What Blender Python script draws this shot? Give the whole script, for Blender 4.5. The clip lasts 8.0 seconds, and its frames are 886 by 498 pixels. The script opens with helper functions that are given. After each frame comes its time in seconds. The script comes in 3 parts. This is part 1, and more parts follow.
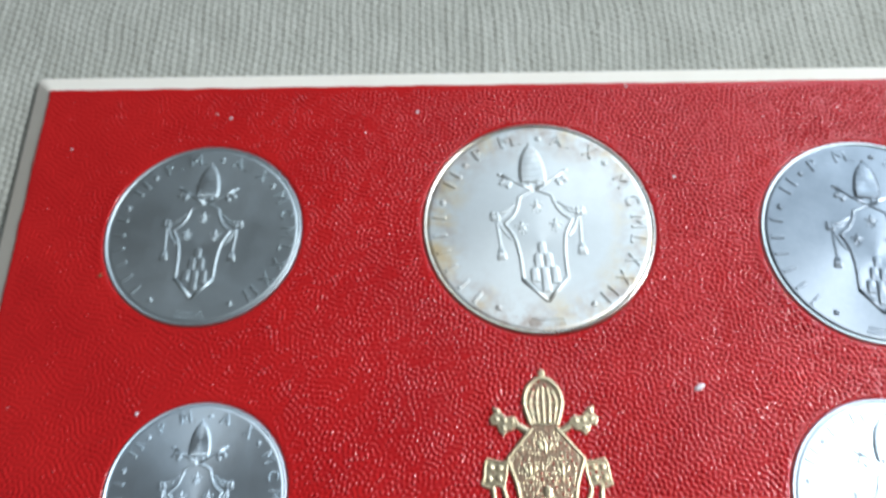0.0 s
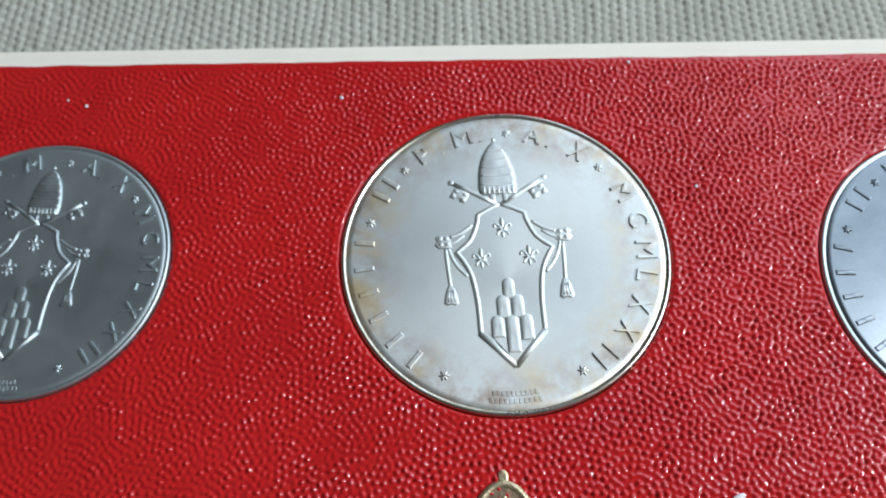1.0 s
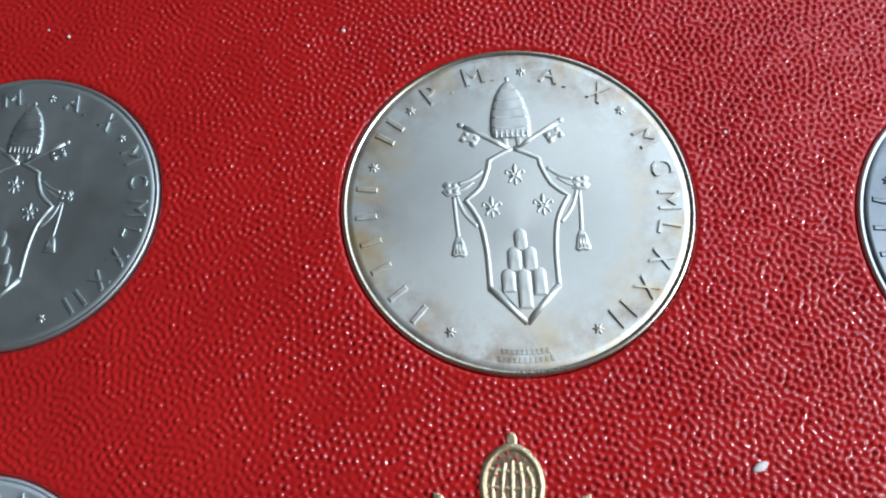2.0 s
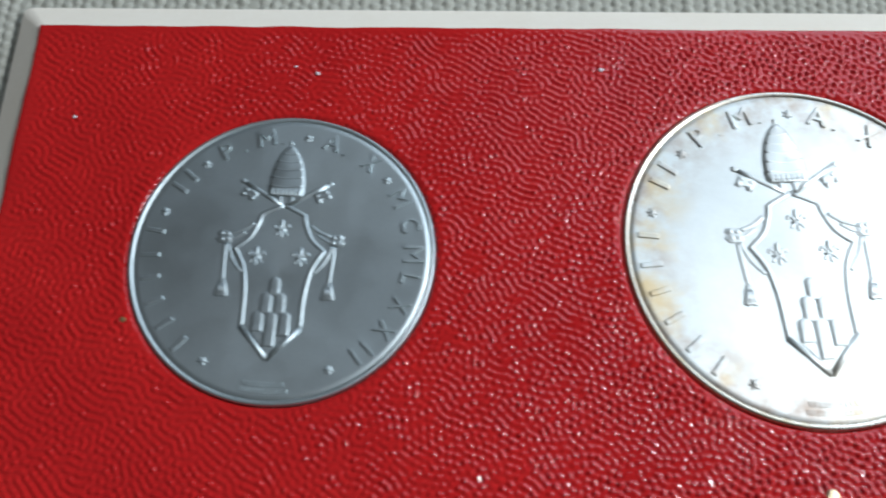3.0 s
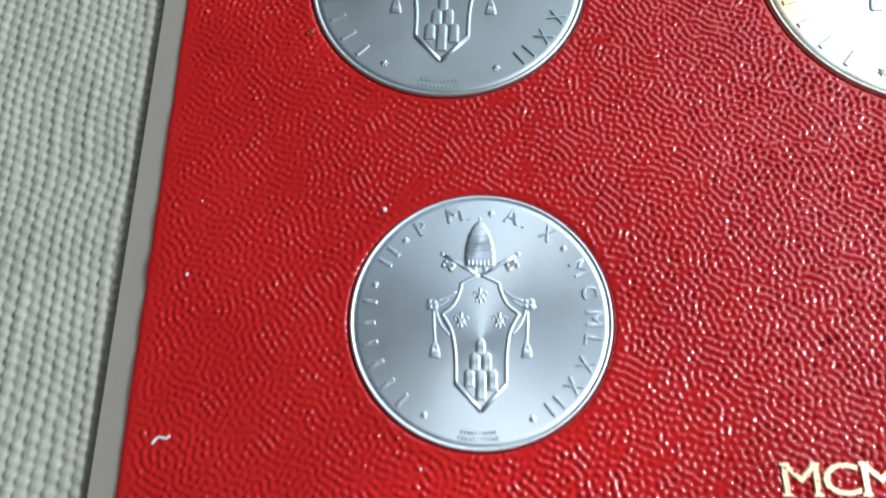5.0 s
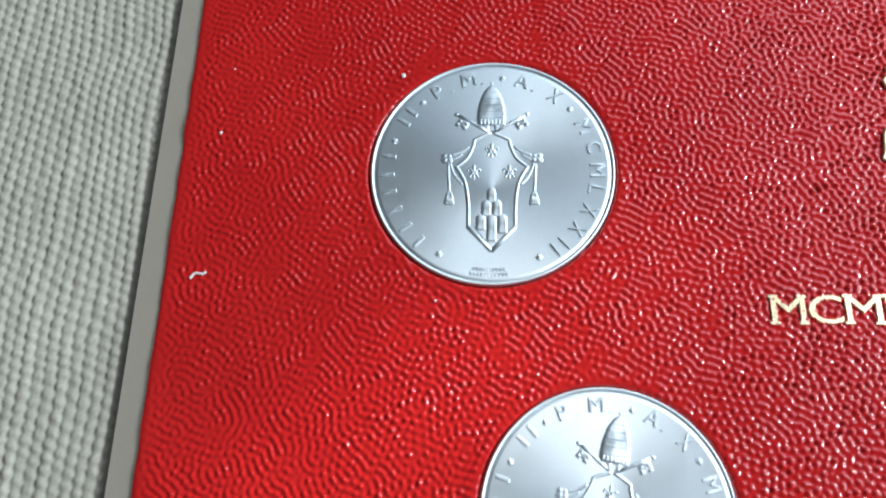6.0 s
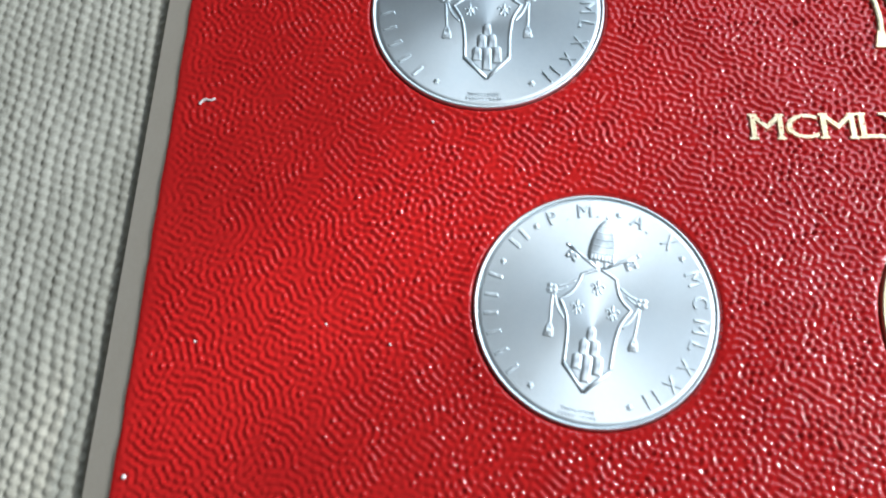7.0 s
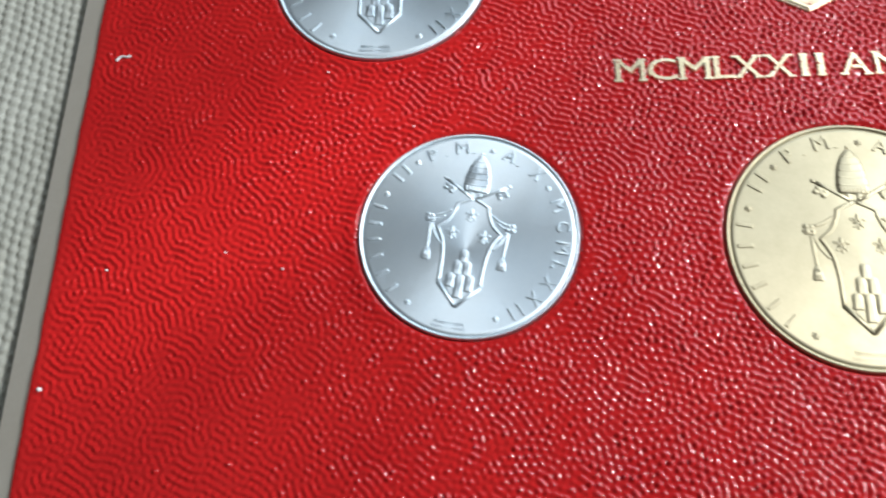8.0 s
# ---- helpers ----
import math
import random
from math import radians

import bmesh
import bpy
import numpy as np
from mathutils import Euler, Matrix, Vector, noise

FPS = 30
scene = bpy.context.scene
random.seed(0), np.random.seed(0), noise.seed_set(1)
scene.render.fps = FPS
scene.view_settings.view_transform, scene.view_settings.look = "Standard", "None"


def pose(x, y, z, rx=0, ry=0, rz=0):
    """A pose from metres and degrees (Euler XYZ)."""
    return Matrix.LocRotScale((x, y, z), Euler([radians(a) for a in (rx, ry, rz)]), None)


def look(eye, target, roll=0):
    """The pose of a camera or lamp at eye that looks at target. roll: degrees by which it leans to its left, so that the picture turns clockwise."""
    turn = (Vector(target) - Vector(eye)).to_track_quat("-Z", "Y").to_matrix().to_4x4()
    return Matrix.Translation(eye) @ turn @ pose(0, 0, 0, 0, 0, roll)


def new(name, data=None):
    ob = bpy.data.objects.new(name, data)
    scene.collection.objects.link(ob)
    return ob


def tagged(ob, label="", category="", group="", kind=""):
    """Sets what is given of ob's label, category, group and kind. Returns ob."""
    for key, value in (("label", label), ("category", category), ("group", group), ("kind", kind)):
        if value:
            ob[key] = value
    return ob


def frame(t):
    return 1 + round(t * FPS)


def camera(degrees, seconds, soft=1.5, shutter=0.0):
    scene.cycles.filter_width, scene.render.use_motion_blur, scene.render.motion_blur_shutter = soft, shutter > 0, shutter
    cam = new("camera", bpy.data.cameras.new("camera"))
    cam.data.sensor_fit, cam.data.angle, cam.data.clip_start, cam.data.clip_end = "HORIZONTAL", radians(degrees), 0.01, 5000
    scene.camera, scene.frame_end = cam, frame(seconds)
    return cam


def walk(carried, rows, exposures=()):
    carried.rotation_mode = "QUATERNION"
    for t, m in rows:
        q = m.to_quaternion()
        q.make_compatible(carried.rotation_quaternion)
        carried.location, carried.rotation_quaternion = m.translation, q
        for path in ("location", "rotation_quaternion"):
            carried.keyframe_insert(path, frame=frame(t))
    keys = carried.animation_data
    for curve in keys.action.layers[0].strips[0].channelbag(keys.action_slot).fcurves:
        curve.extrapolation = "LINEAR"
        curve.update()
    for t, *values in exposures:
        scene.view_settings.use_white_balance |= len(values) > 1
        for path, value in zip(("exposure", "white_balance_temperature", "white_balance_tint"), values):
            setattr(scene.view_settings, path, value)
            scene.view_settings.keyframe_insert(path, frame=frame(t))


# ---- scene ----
cam = camera(59.4, 8.0, 1.8, 0.3)
# a close-up lens: sharp at the card, a little soft before and behind
cam.data.dof.use_dof, cam.data.dof.focus_distance, cam.data.dof.aperture_fstop = True, 0.066, 38.0
MM = 0.001
# seconds, eye in millimetres, turn in degrees
ROWS = [
    (0, 54.91, -63.02, 88.68, 23.53, 0.80, -0.38),
    (0.3, 56.07, -54.53, 80.31, 24.15, 0.70, -0.25),
    (0.5, 57.47, -52.10, 75.65, 24.37, 0.73, 0.26),
    (0.6, 58.78, -51.50, 71.38, 24.72, 0.92, 0.22),
    (0.8, 60.86, -50.37, 66.76, 24.82, 1.23, 0.15),
    (1, 61.76, -49.11, 63.22, 24.24, 1.18, -0.13),
    (1.2, 62.08, -48.68, 58.69, 24.30, 1.15, -0.04),
    (2.3, 60.73, -46.43, 59.43, 19.01, 1.36, 0.87),
    (2.5, 53.36, -45.95, 58.06, 20.08, 0.27, 0.20),
    (2.8, 43.96, -42.19, 59.14, 19.56, 0.52, 0.75),
    (3, 36.66, -43.34, 59.20, 20.39, -0.17, 0.38),
    (3.2, 30.78, -42.99, 59.73, 20.59, -0.36, 0.23),
    (3.5, 27.72, -42.17, 59.80, 20.12, 0.76, 0.48),
    (3.6, 27.21, -43.03, 59.68, 20.23, 0.46, 0.29),
    (3.8, 26.41, -44.75, 58.96, 20.96, 0.66, 0.32),
    (4, 25.05, -47.53, 57.36, 20.95, 1.08, 0.44),
    (4.2, 22.67, -51.18, 56.12, 21.12, 0.38, 0.70),
    (4.5, 25.29, -57.63, 55.88, 20.63, 2.52, 0.81),
    (4.7, 25.86, -63.10, 55.77, 21.40, 2.61, 0.96),
    (5, 25.62, -68.94, 58.02, 19.87, 1.94, 0.52),
    (5.2, 26.05, -72.10, 58.48, 19.80, 2.37, 0.56),
    (6.3, 26.15, -85.13, 58.77, 19.22, 3.08, 1.51),
    (6.5, 26.00, -88.66, 57.66, 19.29, 2.66, 1.48),
    (6.8, 25.20, -94.33, 56.23, 20.45, 2.22, 1.42),
    (7, 26.42, -96.73, 56.56, 20.13, 2.78, 1.51),
    (7.3, 28.63, -99.62, 57.64, 19.92, 2.93, 1.37),
    (7.5, 29.26, -100.68, 58.59, 19.88, 2.82, 1.12),
    (7.8, 31.38, -101.78, 59.63, 19.87, 2.74, 1.05),
    (8, 36.02, -104.25, 59.58, 20.45, 3.09, 0.61),
]
EXPOSURES = [(0.0, 0.05, 6250, 10), (0.5, -0.06, 6250, 10), (1.0, -0.2, 6250, 10), (2.5, -0.29, 6250, 10), (3.3, -0.2, 6250, 10), (4.0, -0.16, 6250, 10), (4.5, -0.1, 6250, 10), (5.0, 0.11, 6300, 10), (6.5, 0.08, 6450, 10), (8.0, 0.08, 6500, 10)]
walk(cam, [(t, pose(x * MM, y * MM, z * MM, rx, ry, rz)) for t, x, y, z, rx, ry, rz in ROWS], EXPOSURES)

# ---- world and light ----
# the room stands turned against the card: its window lies to the card's upper right
TURN = 36.0
ROOM = Matrix.Translation((0.066, -0.05, 0)) @ pose(0, 0, 0, 0, 0, TURN)
WIN_U, WIN_LOW, WIN_HIGH = 0.31, 0.10, 0.48
WIN_A, WIN_B = -0.55, 0.35         # the window's two sides

world = bpy.data.worlds.new("world")
scene.world = world
world.use_nodes = True
wn = world.node_tree.nodes
sky = wn.new("ShaderNodeTexSky")
sky.sky_type, sky.sun_disc = "NISHITA", False
sky.sun_elevation, sky.sun_rotation = radians(35), radians(200)
wn["Background"].inputs[1].default_value = 0.08
world.node_tree.links.new(sky.outputs[0], wn["Background"].inputs[0])


def window_light(name, width, height, v, z, watts, inset, colour):
    """An area lamp standing in the window's opening, as daylight or for glints."""
    data = bpy.data.lights.new(name, "AREA")
    data.shape, data.size, data.size_y = "RECTANGLE", width, height
    data.energy, data.color = watts, colour
    new(name, data).matrix_world = ROOM @ pose(WIN_U + inset, v, z, 90, 0, 90)


# pale daylight from the unseen window, and a small bright lamp added for glints
window_light("window_light", WIN_B - WIN_A - 0.04, WIN_HIGH - WIN_LOW - 0.04, (WIN_A + WIN_B) / 2, (WIN_LOW + WIN_HIGH) / 2, 3.2, 0.03, (0.73, 0.87, 1.0))
window_light("window_glint_light", 0.08, 0.08, -0.19, 0.33, 3.4, 0.01, (0.95, 0.98, 1.0))
# an added low spot lamp casts a faint streak along the card's lower left
ray = bpy.data.lights.new("streak_spot", "SPOT")
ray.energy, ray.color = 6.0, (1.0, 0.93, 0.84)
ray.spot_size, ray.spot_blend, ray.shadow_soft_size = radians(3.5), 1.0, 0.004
new("streak_spot", ray).matrix_world = look((ROOM @ Vector((0.30, 0.012, 0.12))), (0.018, -0.0765, 0.0))


# ---- materials ----
def nodes_of(name):
    m = bpy.data.materials.new(name)
    m.use_nodes = True
    return m, m.node_tree.nodes, m.node_tree.links, m.node_tree.nodes["Principled BSDF"]


def noise_node(n, l, scale, detail=3, rough=0.6):
    co = n.new("ShaderNodeTexCoord")
    t = n.new("ShaderNodeTexNoise")
    t.inputs["Scale"].default_value, t.inputs["Detail"].default_value, t.inputs["Roughness"].default_value = scale, detail, rough
    l.new(co.outputs["Object"], t.inputs["Vector"])
    return t.outputs["Fac"]


def ramp(n, l, fac, stops):
    r = n.new("ShaderNodeValToRGB")
    e = r.color_ramp.elements
    while len(e) < len(stops):
        e.new(0.5)
    for k, (p, c) in zip(e, stops):
        k.position, k.color = p, (*c, 1) if len(c) == 3 else (c[0], c[0], c[0], 1)
    l.new(fac, r.inputs[0])
    return r.outputs[0]


def mix(n, l, kind, fac, a, b):
    m = n.new("ShaderNodeMixRGB")
    m.blend_type = kind
    for i, v in enumerate((fac, a, b)):
        if isinstance(v, (int, float)):
            m.inputs[i].default_value = v
        elif isinstance(v, tuple):
            m.inputs[i].default_value = (*v, 1)
        else:
            l.new(v, m.inputs[i])
    return m.outputs[0]


def bump(n, l, height, strength, distance, normal=None):
    b = n.new("ShaderNodeBump")
    b.inputs["Strength"].default_value, b.inputs["Distance"].default_value = strength, distance
    l.new(height, b.inputs["Height"])
    if normal is not None:
        l.new(normal, b.inputs["Normal"])
    return b.outputs[0]


def plain(name, dark, light, rough, scale, grain, metal=0.0, rough_spread=0.08, relief=0.2, relief_size=0.00003):
    """A surface between two colours, with clouding at one scale and grain at a finer one."""
    m, n, l, p = nodes_of(name)
    big, fine = noise_node(n, l, scale, 4), noise_node(n, l, grain, 3)
    both = mix(n, l, "MIX", 0.4, big, fine)
    l.new(ramp(n, l, both, [(0.3, dark), (0.7, light)]), p.inputs["Base Color"])
    l.new(ramp(n, l, both, [(0.3, (rough + rough_spread,)), (0.7, (rough - rough_spread,))]), p.inputs["Roughness"])
    p.inputs["Metallic"].default_value = metal
    l.new(bump(n, l, fine, relief, relief_size), p.inputs["Normal"])
    return m


def coin_metal(name, dark, light, rough, aniso, tone=None):
    """Struck metal: radial flow lines, a faint clouding, and for silver a warm toning towards the rim."""
    m, n, l, p = nodes_of(name)
    cloud, fine = noise_node(n, l, 260, 4), noise_node(n, l, 3500, 3)
    col = ramp(n, l, mix(n, l, "MIX", 0.3, cloud, fine), [(0.3, dark), (0.7, light)])
    if tone:
        co = n.new("ShaderNodeTexCoord")
        ln = n.new("ShaderNodeVectorMath")
        ln.operation = "LENGTH"
        flat = n.new("ShaderNodeVectorMath")
        flat.operation = "MULTIPLY"
        flat.inputs[1].default_value = (1, 1, 0)
        l.new(co.outputs["Object"], flat.inputs[0])
        l.new(flat.outputs[0], ln.inputs[0])
        edge = n.new("ShaderNodeMapRange")
        edge.inputs[1].default_value, edge.inputs[2].default_value = tone[0] * MM, tone[1] * MM
        l.new(ln.outputs["Value"], edge.inputs[0])
        patch = ramp(n, l, noise_node(n, l, 330, 5, 0.65), [(0.41, (0,)), (0.62, (0.9,))])
        amount = mix(n, l, "MULTIPLY", 1.0, edge.outputs[0], patch)
        hue = ramp(n, l, noise_node(n, l, 180, 3), [(0.38, (0.44, 0.34, 0.27)), (0.5, (0.54, 0.45, 0.37)), (0.6, (0.74, 0.58, 0.33))])
        col = mix(n, l, "MIX", amount, col, hue)
    l.new(col, p.inputs["Base Color"])
    p.inputs["Metallic"].default_value = 1.0
    l.new(ramp(n, l, cloud, [(0.3, (rough + 0.05,)), (0.7, (rough - 0.04,))]), p.inputs["Roughness"])
    p.inputs["Anisotropic"].default_value = aniso
    tg = n.new("ShaderNodeTangent")
    tg.direction_type, tg.axis = "RADIAL", "Z"
    l.new(tg.outputs[0], p.inputs["Tangent"])
    l.new(bump(n, l, fine, 0.12, 0.00002), p.inputs["Normal"])
    return m


STEEL = coin_metal("acmonital_steel", (0.53, 0.59, 0.60), (0.61, 0.67, 0.67), 0.50, 0.12)
# same steel as the small coin; its colour is darkened to mute window reflections
DIMMED_BLUE_STEEL = coin_metal("dimmed_bluish_steel", (0.20, 0.225, 0.245), (0.27, 0.295, 0.315), 0.33, 0.55)
SILVER = coin_metal("silver", (0.72, 0.745, 0.72), (0.80, 0.825, 0.80), 0.58, 0.2, (8.8, 13.4))
SILVER_RIM = plain("toned_silver_rim", (0.50, 0.40, 0.26), (0.90, 0.87, 0.80), 0.3, 120, 2500, 1.0)
ALUMINIUM = coin_metal("aluminium", (0.75, 0.84, 0.89), (0.82, 0.90, 0.94), 0.55, 0.45)
DULL_ALUMINIUM = coin_metal("dull_aluminium", (0.66, 0.75, 0.80), (0.75, 0.83, 0.87), 0.55, 0.45)
BRONZE = coin_metal("aluminium_bronze", (0.47, 0.41, 0.275), (0.57, 0.50, 0.34), 0.52, 0.2)
GOLD = plain("gold_foil", (0.69, 0.54, 0.31), (0.94, 0.82, 0.57), 0.38, 700, 5000, 1.0, 0.1, 0.5, 0.00006)
GILT = plain("worn_gilt", (0.58, 0.31, 0.20), (0.92, 0.73, 0.50), 0.36, 1500, 3000, 1.0, 0.1, 0.6, 0.00008)
BOARD = plain("white_board", (0.86, 0.78, 0.65), (0.93, 0.86, 0.74), 0.75, 150, 2500)
LINT = plain("pale_lint", (0.72, 0.68, 0.66), (0.88, 0.84, 0.82), 0.8, 900, 4000)
CRUMB = plain("brown_crumb", (0.12, 0.06, 0.02), (0.25, 0.14, 0.05), 0.7, 900, 4000)
PAINT = plain("wall_paint", (0.56, 0.50, 0.43), (0.62, 0.56, 0.49), 0.8, 3, 60)
CEILING = plain("ceiling_paint", (0.63, 0.67, 0.70), (0.69, 0.73, 0.76), 0.8, 3, 60)
FLOOR = plain("floor_boards", (0.20, 0.13, 0.08), (0.30, 0.20, 0.12), 0.5, 5, 80)
WOOD = plain("table_wood", (0.22, 0.13, 0.07), (0.32, 0.20, 0.11), 0.45, 12, 120)


def leatherette():
    m, n, l, p = nodes_of("red_leatherette")
    cloud, fine = noise_node(n, l, 90, 4), noise_node(n, l, 5000, 3)
    l.new(ramp(n, l, mix(n, l, "MIX", 0.35, cloud, fine), [(0.3, (0.42, 0.011, 0.012)), (0.7, (0.53, 0.017, 0.016))]), p.inputs["Base Color"])
    l.new(ramp(n, l, cloud, [(0.3, (0.145,)), (0.7, (0.10,))]), p.inputs["Roughness"])
    p.inputs["Specular IOR Level"].default_value = 0.37
    l.new(bump(n, l, fine, 0.15, 0.00003), p.inputs["Normal"])
    return m


def linen():
    m, n, l, p = nodes_of("grey_linen")
    cloud, fine = noise_node(n, l, 130, 4), noise_node(n, l, 2600, 4, 0.7)
    l.new(ramp(n, l, mix(n, l, "MIX", 0.55, cloud, fine), [(0.3, (0.33, 0.325, 0.27)), (0.7, (0.51, 0.50, 0.43))]), p.inputs["Base Color"])
    p.inputs["Roughness"].default_value = 0.9
    p.inputs["Specular IOR Level"].default_value = 0.15
    l.new(bump(n, l, fine, 0.5, 0.00008), p.inputs["Normal"])
    return m


LEATHER, LINEN = leatherette(), linen()


# ---- building helpers (millimetres in, metres out) ----
def finish(name, me, material, parent, label, smooth):
    me.materials.append(material)
    if smooth:
        me.polygons.foreach_set("use_smooth", [True] * len(me.polygons))
    ob = new(name, me)
    ob.parent = parent
    return tagged(ob, label)


def part(name, bm, material, parent=None, label="", smooth=False, scale=MM):
    bmesh.ops.scale(bm, vec=(scale, scale, scale), verts=bm.verts)
    bmesh.ops.recalc_face_normals(bm, faces=bm.faces)
    me = bpy.data.meshes.new(name)
    bm.to_mesh(me)
    bm.free()
    return finish(name, me, material, parent, label, smooth)


def grid_part(name, verts, quads, material, parent=None, label=""):
    me = bpy.data.meshes.new(name)
    me.vertices.add(len(verts))
    me.vertices.foreach_set("co", (verts * MM).astype(np.float32).ravel())
    me.loops.add(quads.size)
    me.loops.foreach_set("vertex_index", quads.astype(np.int32).ravel())
    me.polygons.add(len(quads))
    me.polygons.foreach_set("loop_start", np.arange(0, quads.size, 4, dtype=np.int32))
    me.update(calc_edges=True)
    me.validate()
    return finish(name, me, material, parent, label, True)


def thing(name, m, label, category, group="", kind=""):
    ob = new(name)
    ob.empty_display_size = 0.01
    ob.matrix_world = m
    return tagged(ob, label, category, group, kind)


def box(bm, x0, y0, z0, x1, y1, z1):
    v = [bm.verts.new((x, y, z)) for z in (z0, z1) for x, y in ((x0, y0), (x1, y0), (x1, y1), (x0, y1))]
    for f in ((0, 3, 2, 1), (4, 5, 6, 7), (0, 1, 5, 4), (1, 2, 6, 5), (2, 3, 7, 6), (3, 0, 4, 7)):
        bm.faces.new([v[i] for i in f])
    return bm


def inward(poly):
    """The way inwards at each corner of a counter-clockwise outline."""
    out = []
    for i, p in enumerate(poly):
        a, b = Vector(p) - Vector(poly[i - 1]), Vector(poly[(i + 1) % len(poly)]) - Vector(p)
        d = a.normalized() + b.normalized()
        d = d.normalized() if d.length > 0.2 else a.normalized()
        out.append((-d.y, d.x))
    return out


def slab(bm, poly, z, h, inset, rounds=2):
    """A raised shape over a flat outline, its shoulders rounded off."""
    area = sum(a[0] * b[1] - b[0] * a[1] for a, b in zip(poly, poly[1:] + poly[:1]))
    if area < 0:
        poly = poly[::-1]
    low = [bm.verts.new((x, y, z)) for x, y in poly]
    top = [bm.verts.new((x, y, z + h * 0.6)) for x, y in poly]
    for i in range(len(poly)):
        j = (i + 1) % len(poly)
        bm.faces.new((low[i], low[j], top[j], top[i]))
    ways = inward(poly)
    for k, (by, up) in enumerate(((0.4, 0.88), (1.0, 1.0))[:rounds]):
        ring = [bm.verts.new((x + wx * inset * by, y + wy * inset * by, z + h * up)) for (x, y), (wx, wy) in zip(poly, ways)]
        for i in range(len(poly)):
            j = (i + 1) % len(poly)
            bm.faces.new((top[i], top[j], ring[j], ring[i]))
        top = ring
    bm.faces.new(top)
    return bm


def cord(bm, pts, z, r, flat=1.0, taper=0.0):
    """A half-round string along a line on a face."""
    pts = [Vector((x, y)) for x, y in pts]
    rings = []
    for i, p in enumerate(pts):
        d = (pts[min(i + 1, len(pts) - 1)] - pts[max(i - 1, 0)]).normalized()
        s = Vector((-d.y, d.x))
        k = r * (1 - taper * i / (len(pts) - 1))
        rings.append([bm.verts.new((*(p + s * k * math.cos(a)), z + k * flat * math.sin(a))) for a in (-0.3, 0.35, 0.95, 1.57, 2.19, 2.79, 3.44)])
    for a, b in zip(rings, rings[1:]):
        for i in range(6):
            bm.faces.new((a[i], a[i + 1], b[i + 1], b[i]))
    for end in (rings[0], rings[-1]):
        bm.faces.new(end)
    return bm


def curve_through(pts, steps=5):
    """A smooth line through some corners."""
    out = []
    p = [pts[0]] + list(pts) + [pts[-1]]
    for i in range(1, len(p) - 2):
        a, b, c, d = (Vector(q) for q in p[i - 1:i + 3])
        for k in range(steps):
            t = k / steps
            q = 0.5 * (2 * b + (c - a) * t + (2 * a - 5 * b + 4 * c - d) * t * t + (3 * b - a - 3 * c + d) * t ** 3)
            out.append((q.x, q.y))
    return out + [tuple(pts[-1])]


def ellipse(x, y, a, b, turn=0.0, n=14):
    c, s = math.cos(turn), math.sin(turn)
    return [(x + a * math.cos(t) * c - b * math.sin(t) * s, y + a * math.cos(t) * s + b * math.sin(t) * c) for t in (2 * math.pi * i / n for i in range(n))]


def dome(bm, x, y, z, a, b, h, turn=0.0):
    """A low rounded bump."""
    base = ellipse(x, y, a, b, turn)
    rings = [[bm.verts.new((x + (px - x) * k, y + (py - y) * k, z + h * q)) for px, py in base] for k, q in ((1, -0.2), (0.93, 0.4), (0.7, 0.75), (0.38, 0.95))]
    for lo, hi in zip(rings, rings[1:]):
        for i in range(len(base)):
            j = (i + 1) % len(base)
            bm.faces.new((lo[i], lo[j], hi[j], hi[i]))
    bm.faces.new(rings[-1])
    return bm


GLYPHS = {}


def glyph(char):
    """Outline faces of a letter of the built-in font: points and faces, one unit high, centred across."""
    if char not in GLYPHS:
        cu = bpy.data.curves.new("letter", "FONT")
        cu.body, cu.resolution_u = char, 3
        ob = new("letter", cu)
        bpy.context.view_layer.update()
        me = bpy.data.meshes.new_from_object(ob.evaluated_get(bpy.context.evaluated_depsgraph_get()))
        pts = np.array([v.co[:2] for v in me.vertices])
        faces = [tuple(f.vertices) for f in me.polygons]
        bpy.data.objects.remove(ob)
        bpy.data.meshes.remove(me)
        bpy.data.curves.remove(cu)
        lo, hi = pts.min(0), pts.max(0)
        GLYPHS[char] = ((pts - (lo + hi) / 2) / (hi[1] - lo[1] if char != "." else 0.7), faces)
    return GLYPHS[char]


def letter(bm, char, x, y, z, size, height, turn=0.0, width=None, slope=0.04, fat=0.0):
    """One raised letter, as wide as given, with drafted sides."""
    pts, faces = glyph(char)
    span = np.ptp(pts[:, 0])
    sx = size if width is None else width / span
    c, s = math.cos(turn), math.sin(turn)
    count = {}
    for f in faces:
        for a, b in zip(f, f[1:] + f[:1]):
            count[(a, b)] = 1
    rim = [(a, b) for a, b in count if (b, a) not in count]
    flat = [Vector((px * sx, py * size)) for px, py in pts]
    lean = [Vector((0, 0)) for _ in flat]
    for a, b in rim:
        d = (flat[b] - flat[a]).normalized()
        for i in (a, b):
            lean[i] += Vector((-d.y, d.x))
    lo, hi = [], []
    for p, w in zip(flat, lean):
        w = w.normalized() if w.length > 0.2 else w
        p, q = p - w * fat * size, p + w * (slope - fat) * size
        lo.append(bm.verts.new((x + p.x * c - p.y * s, y + p.x * s + p.y * c, z)))
        hi.append(bm.verts.new((x + q.x * c - q.y * s, y + q.x * s + q.y * c, z + height)))
    for f in faces:
        bm.faces.new([hi[i] for i in f])
    for a, b in rim:
        bm.faces.new((lo[a], lo[b], hi[b], hi[a]))
    return bm


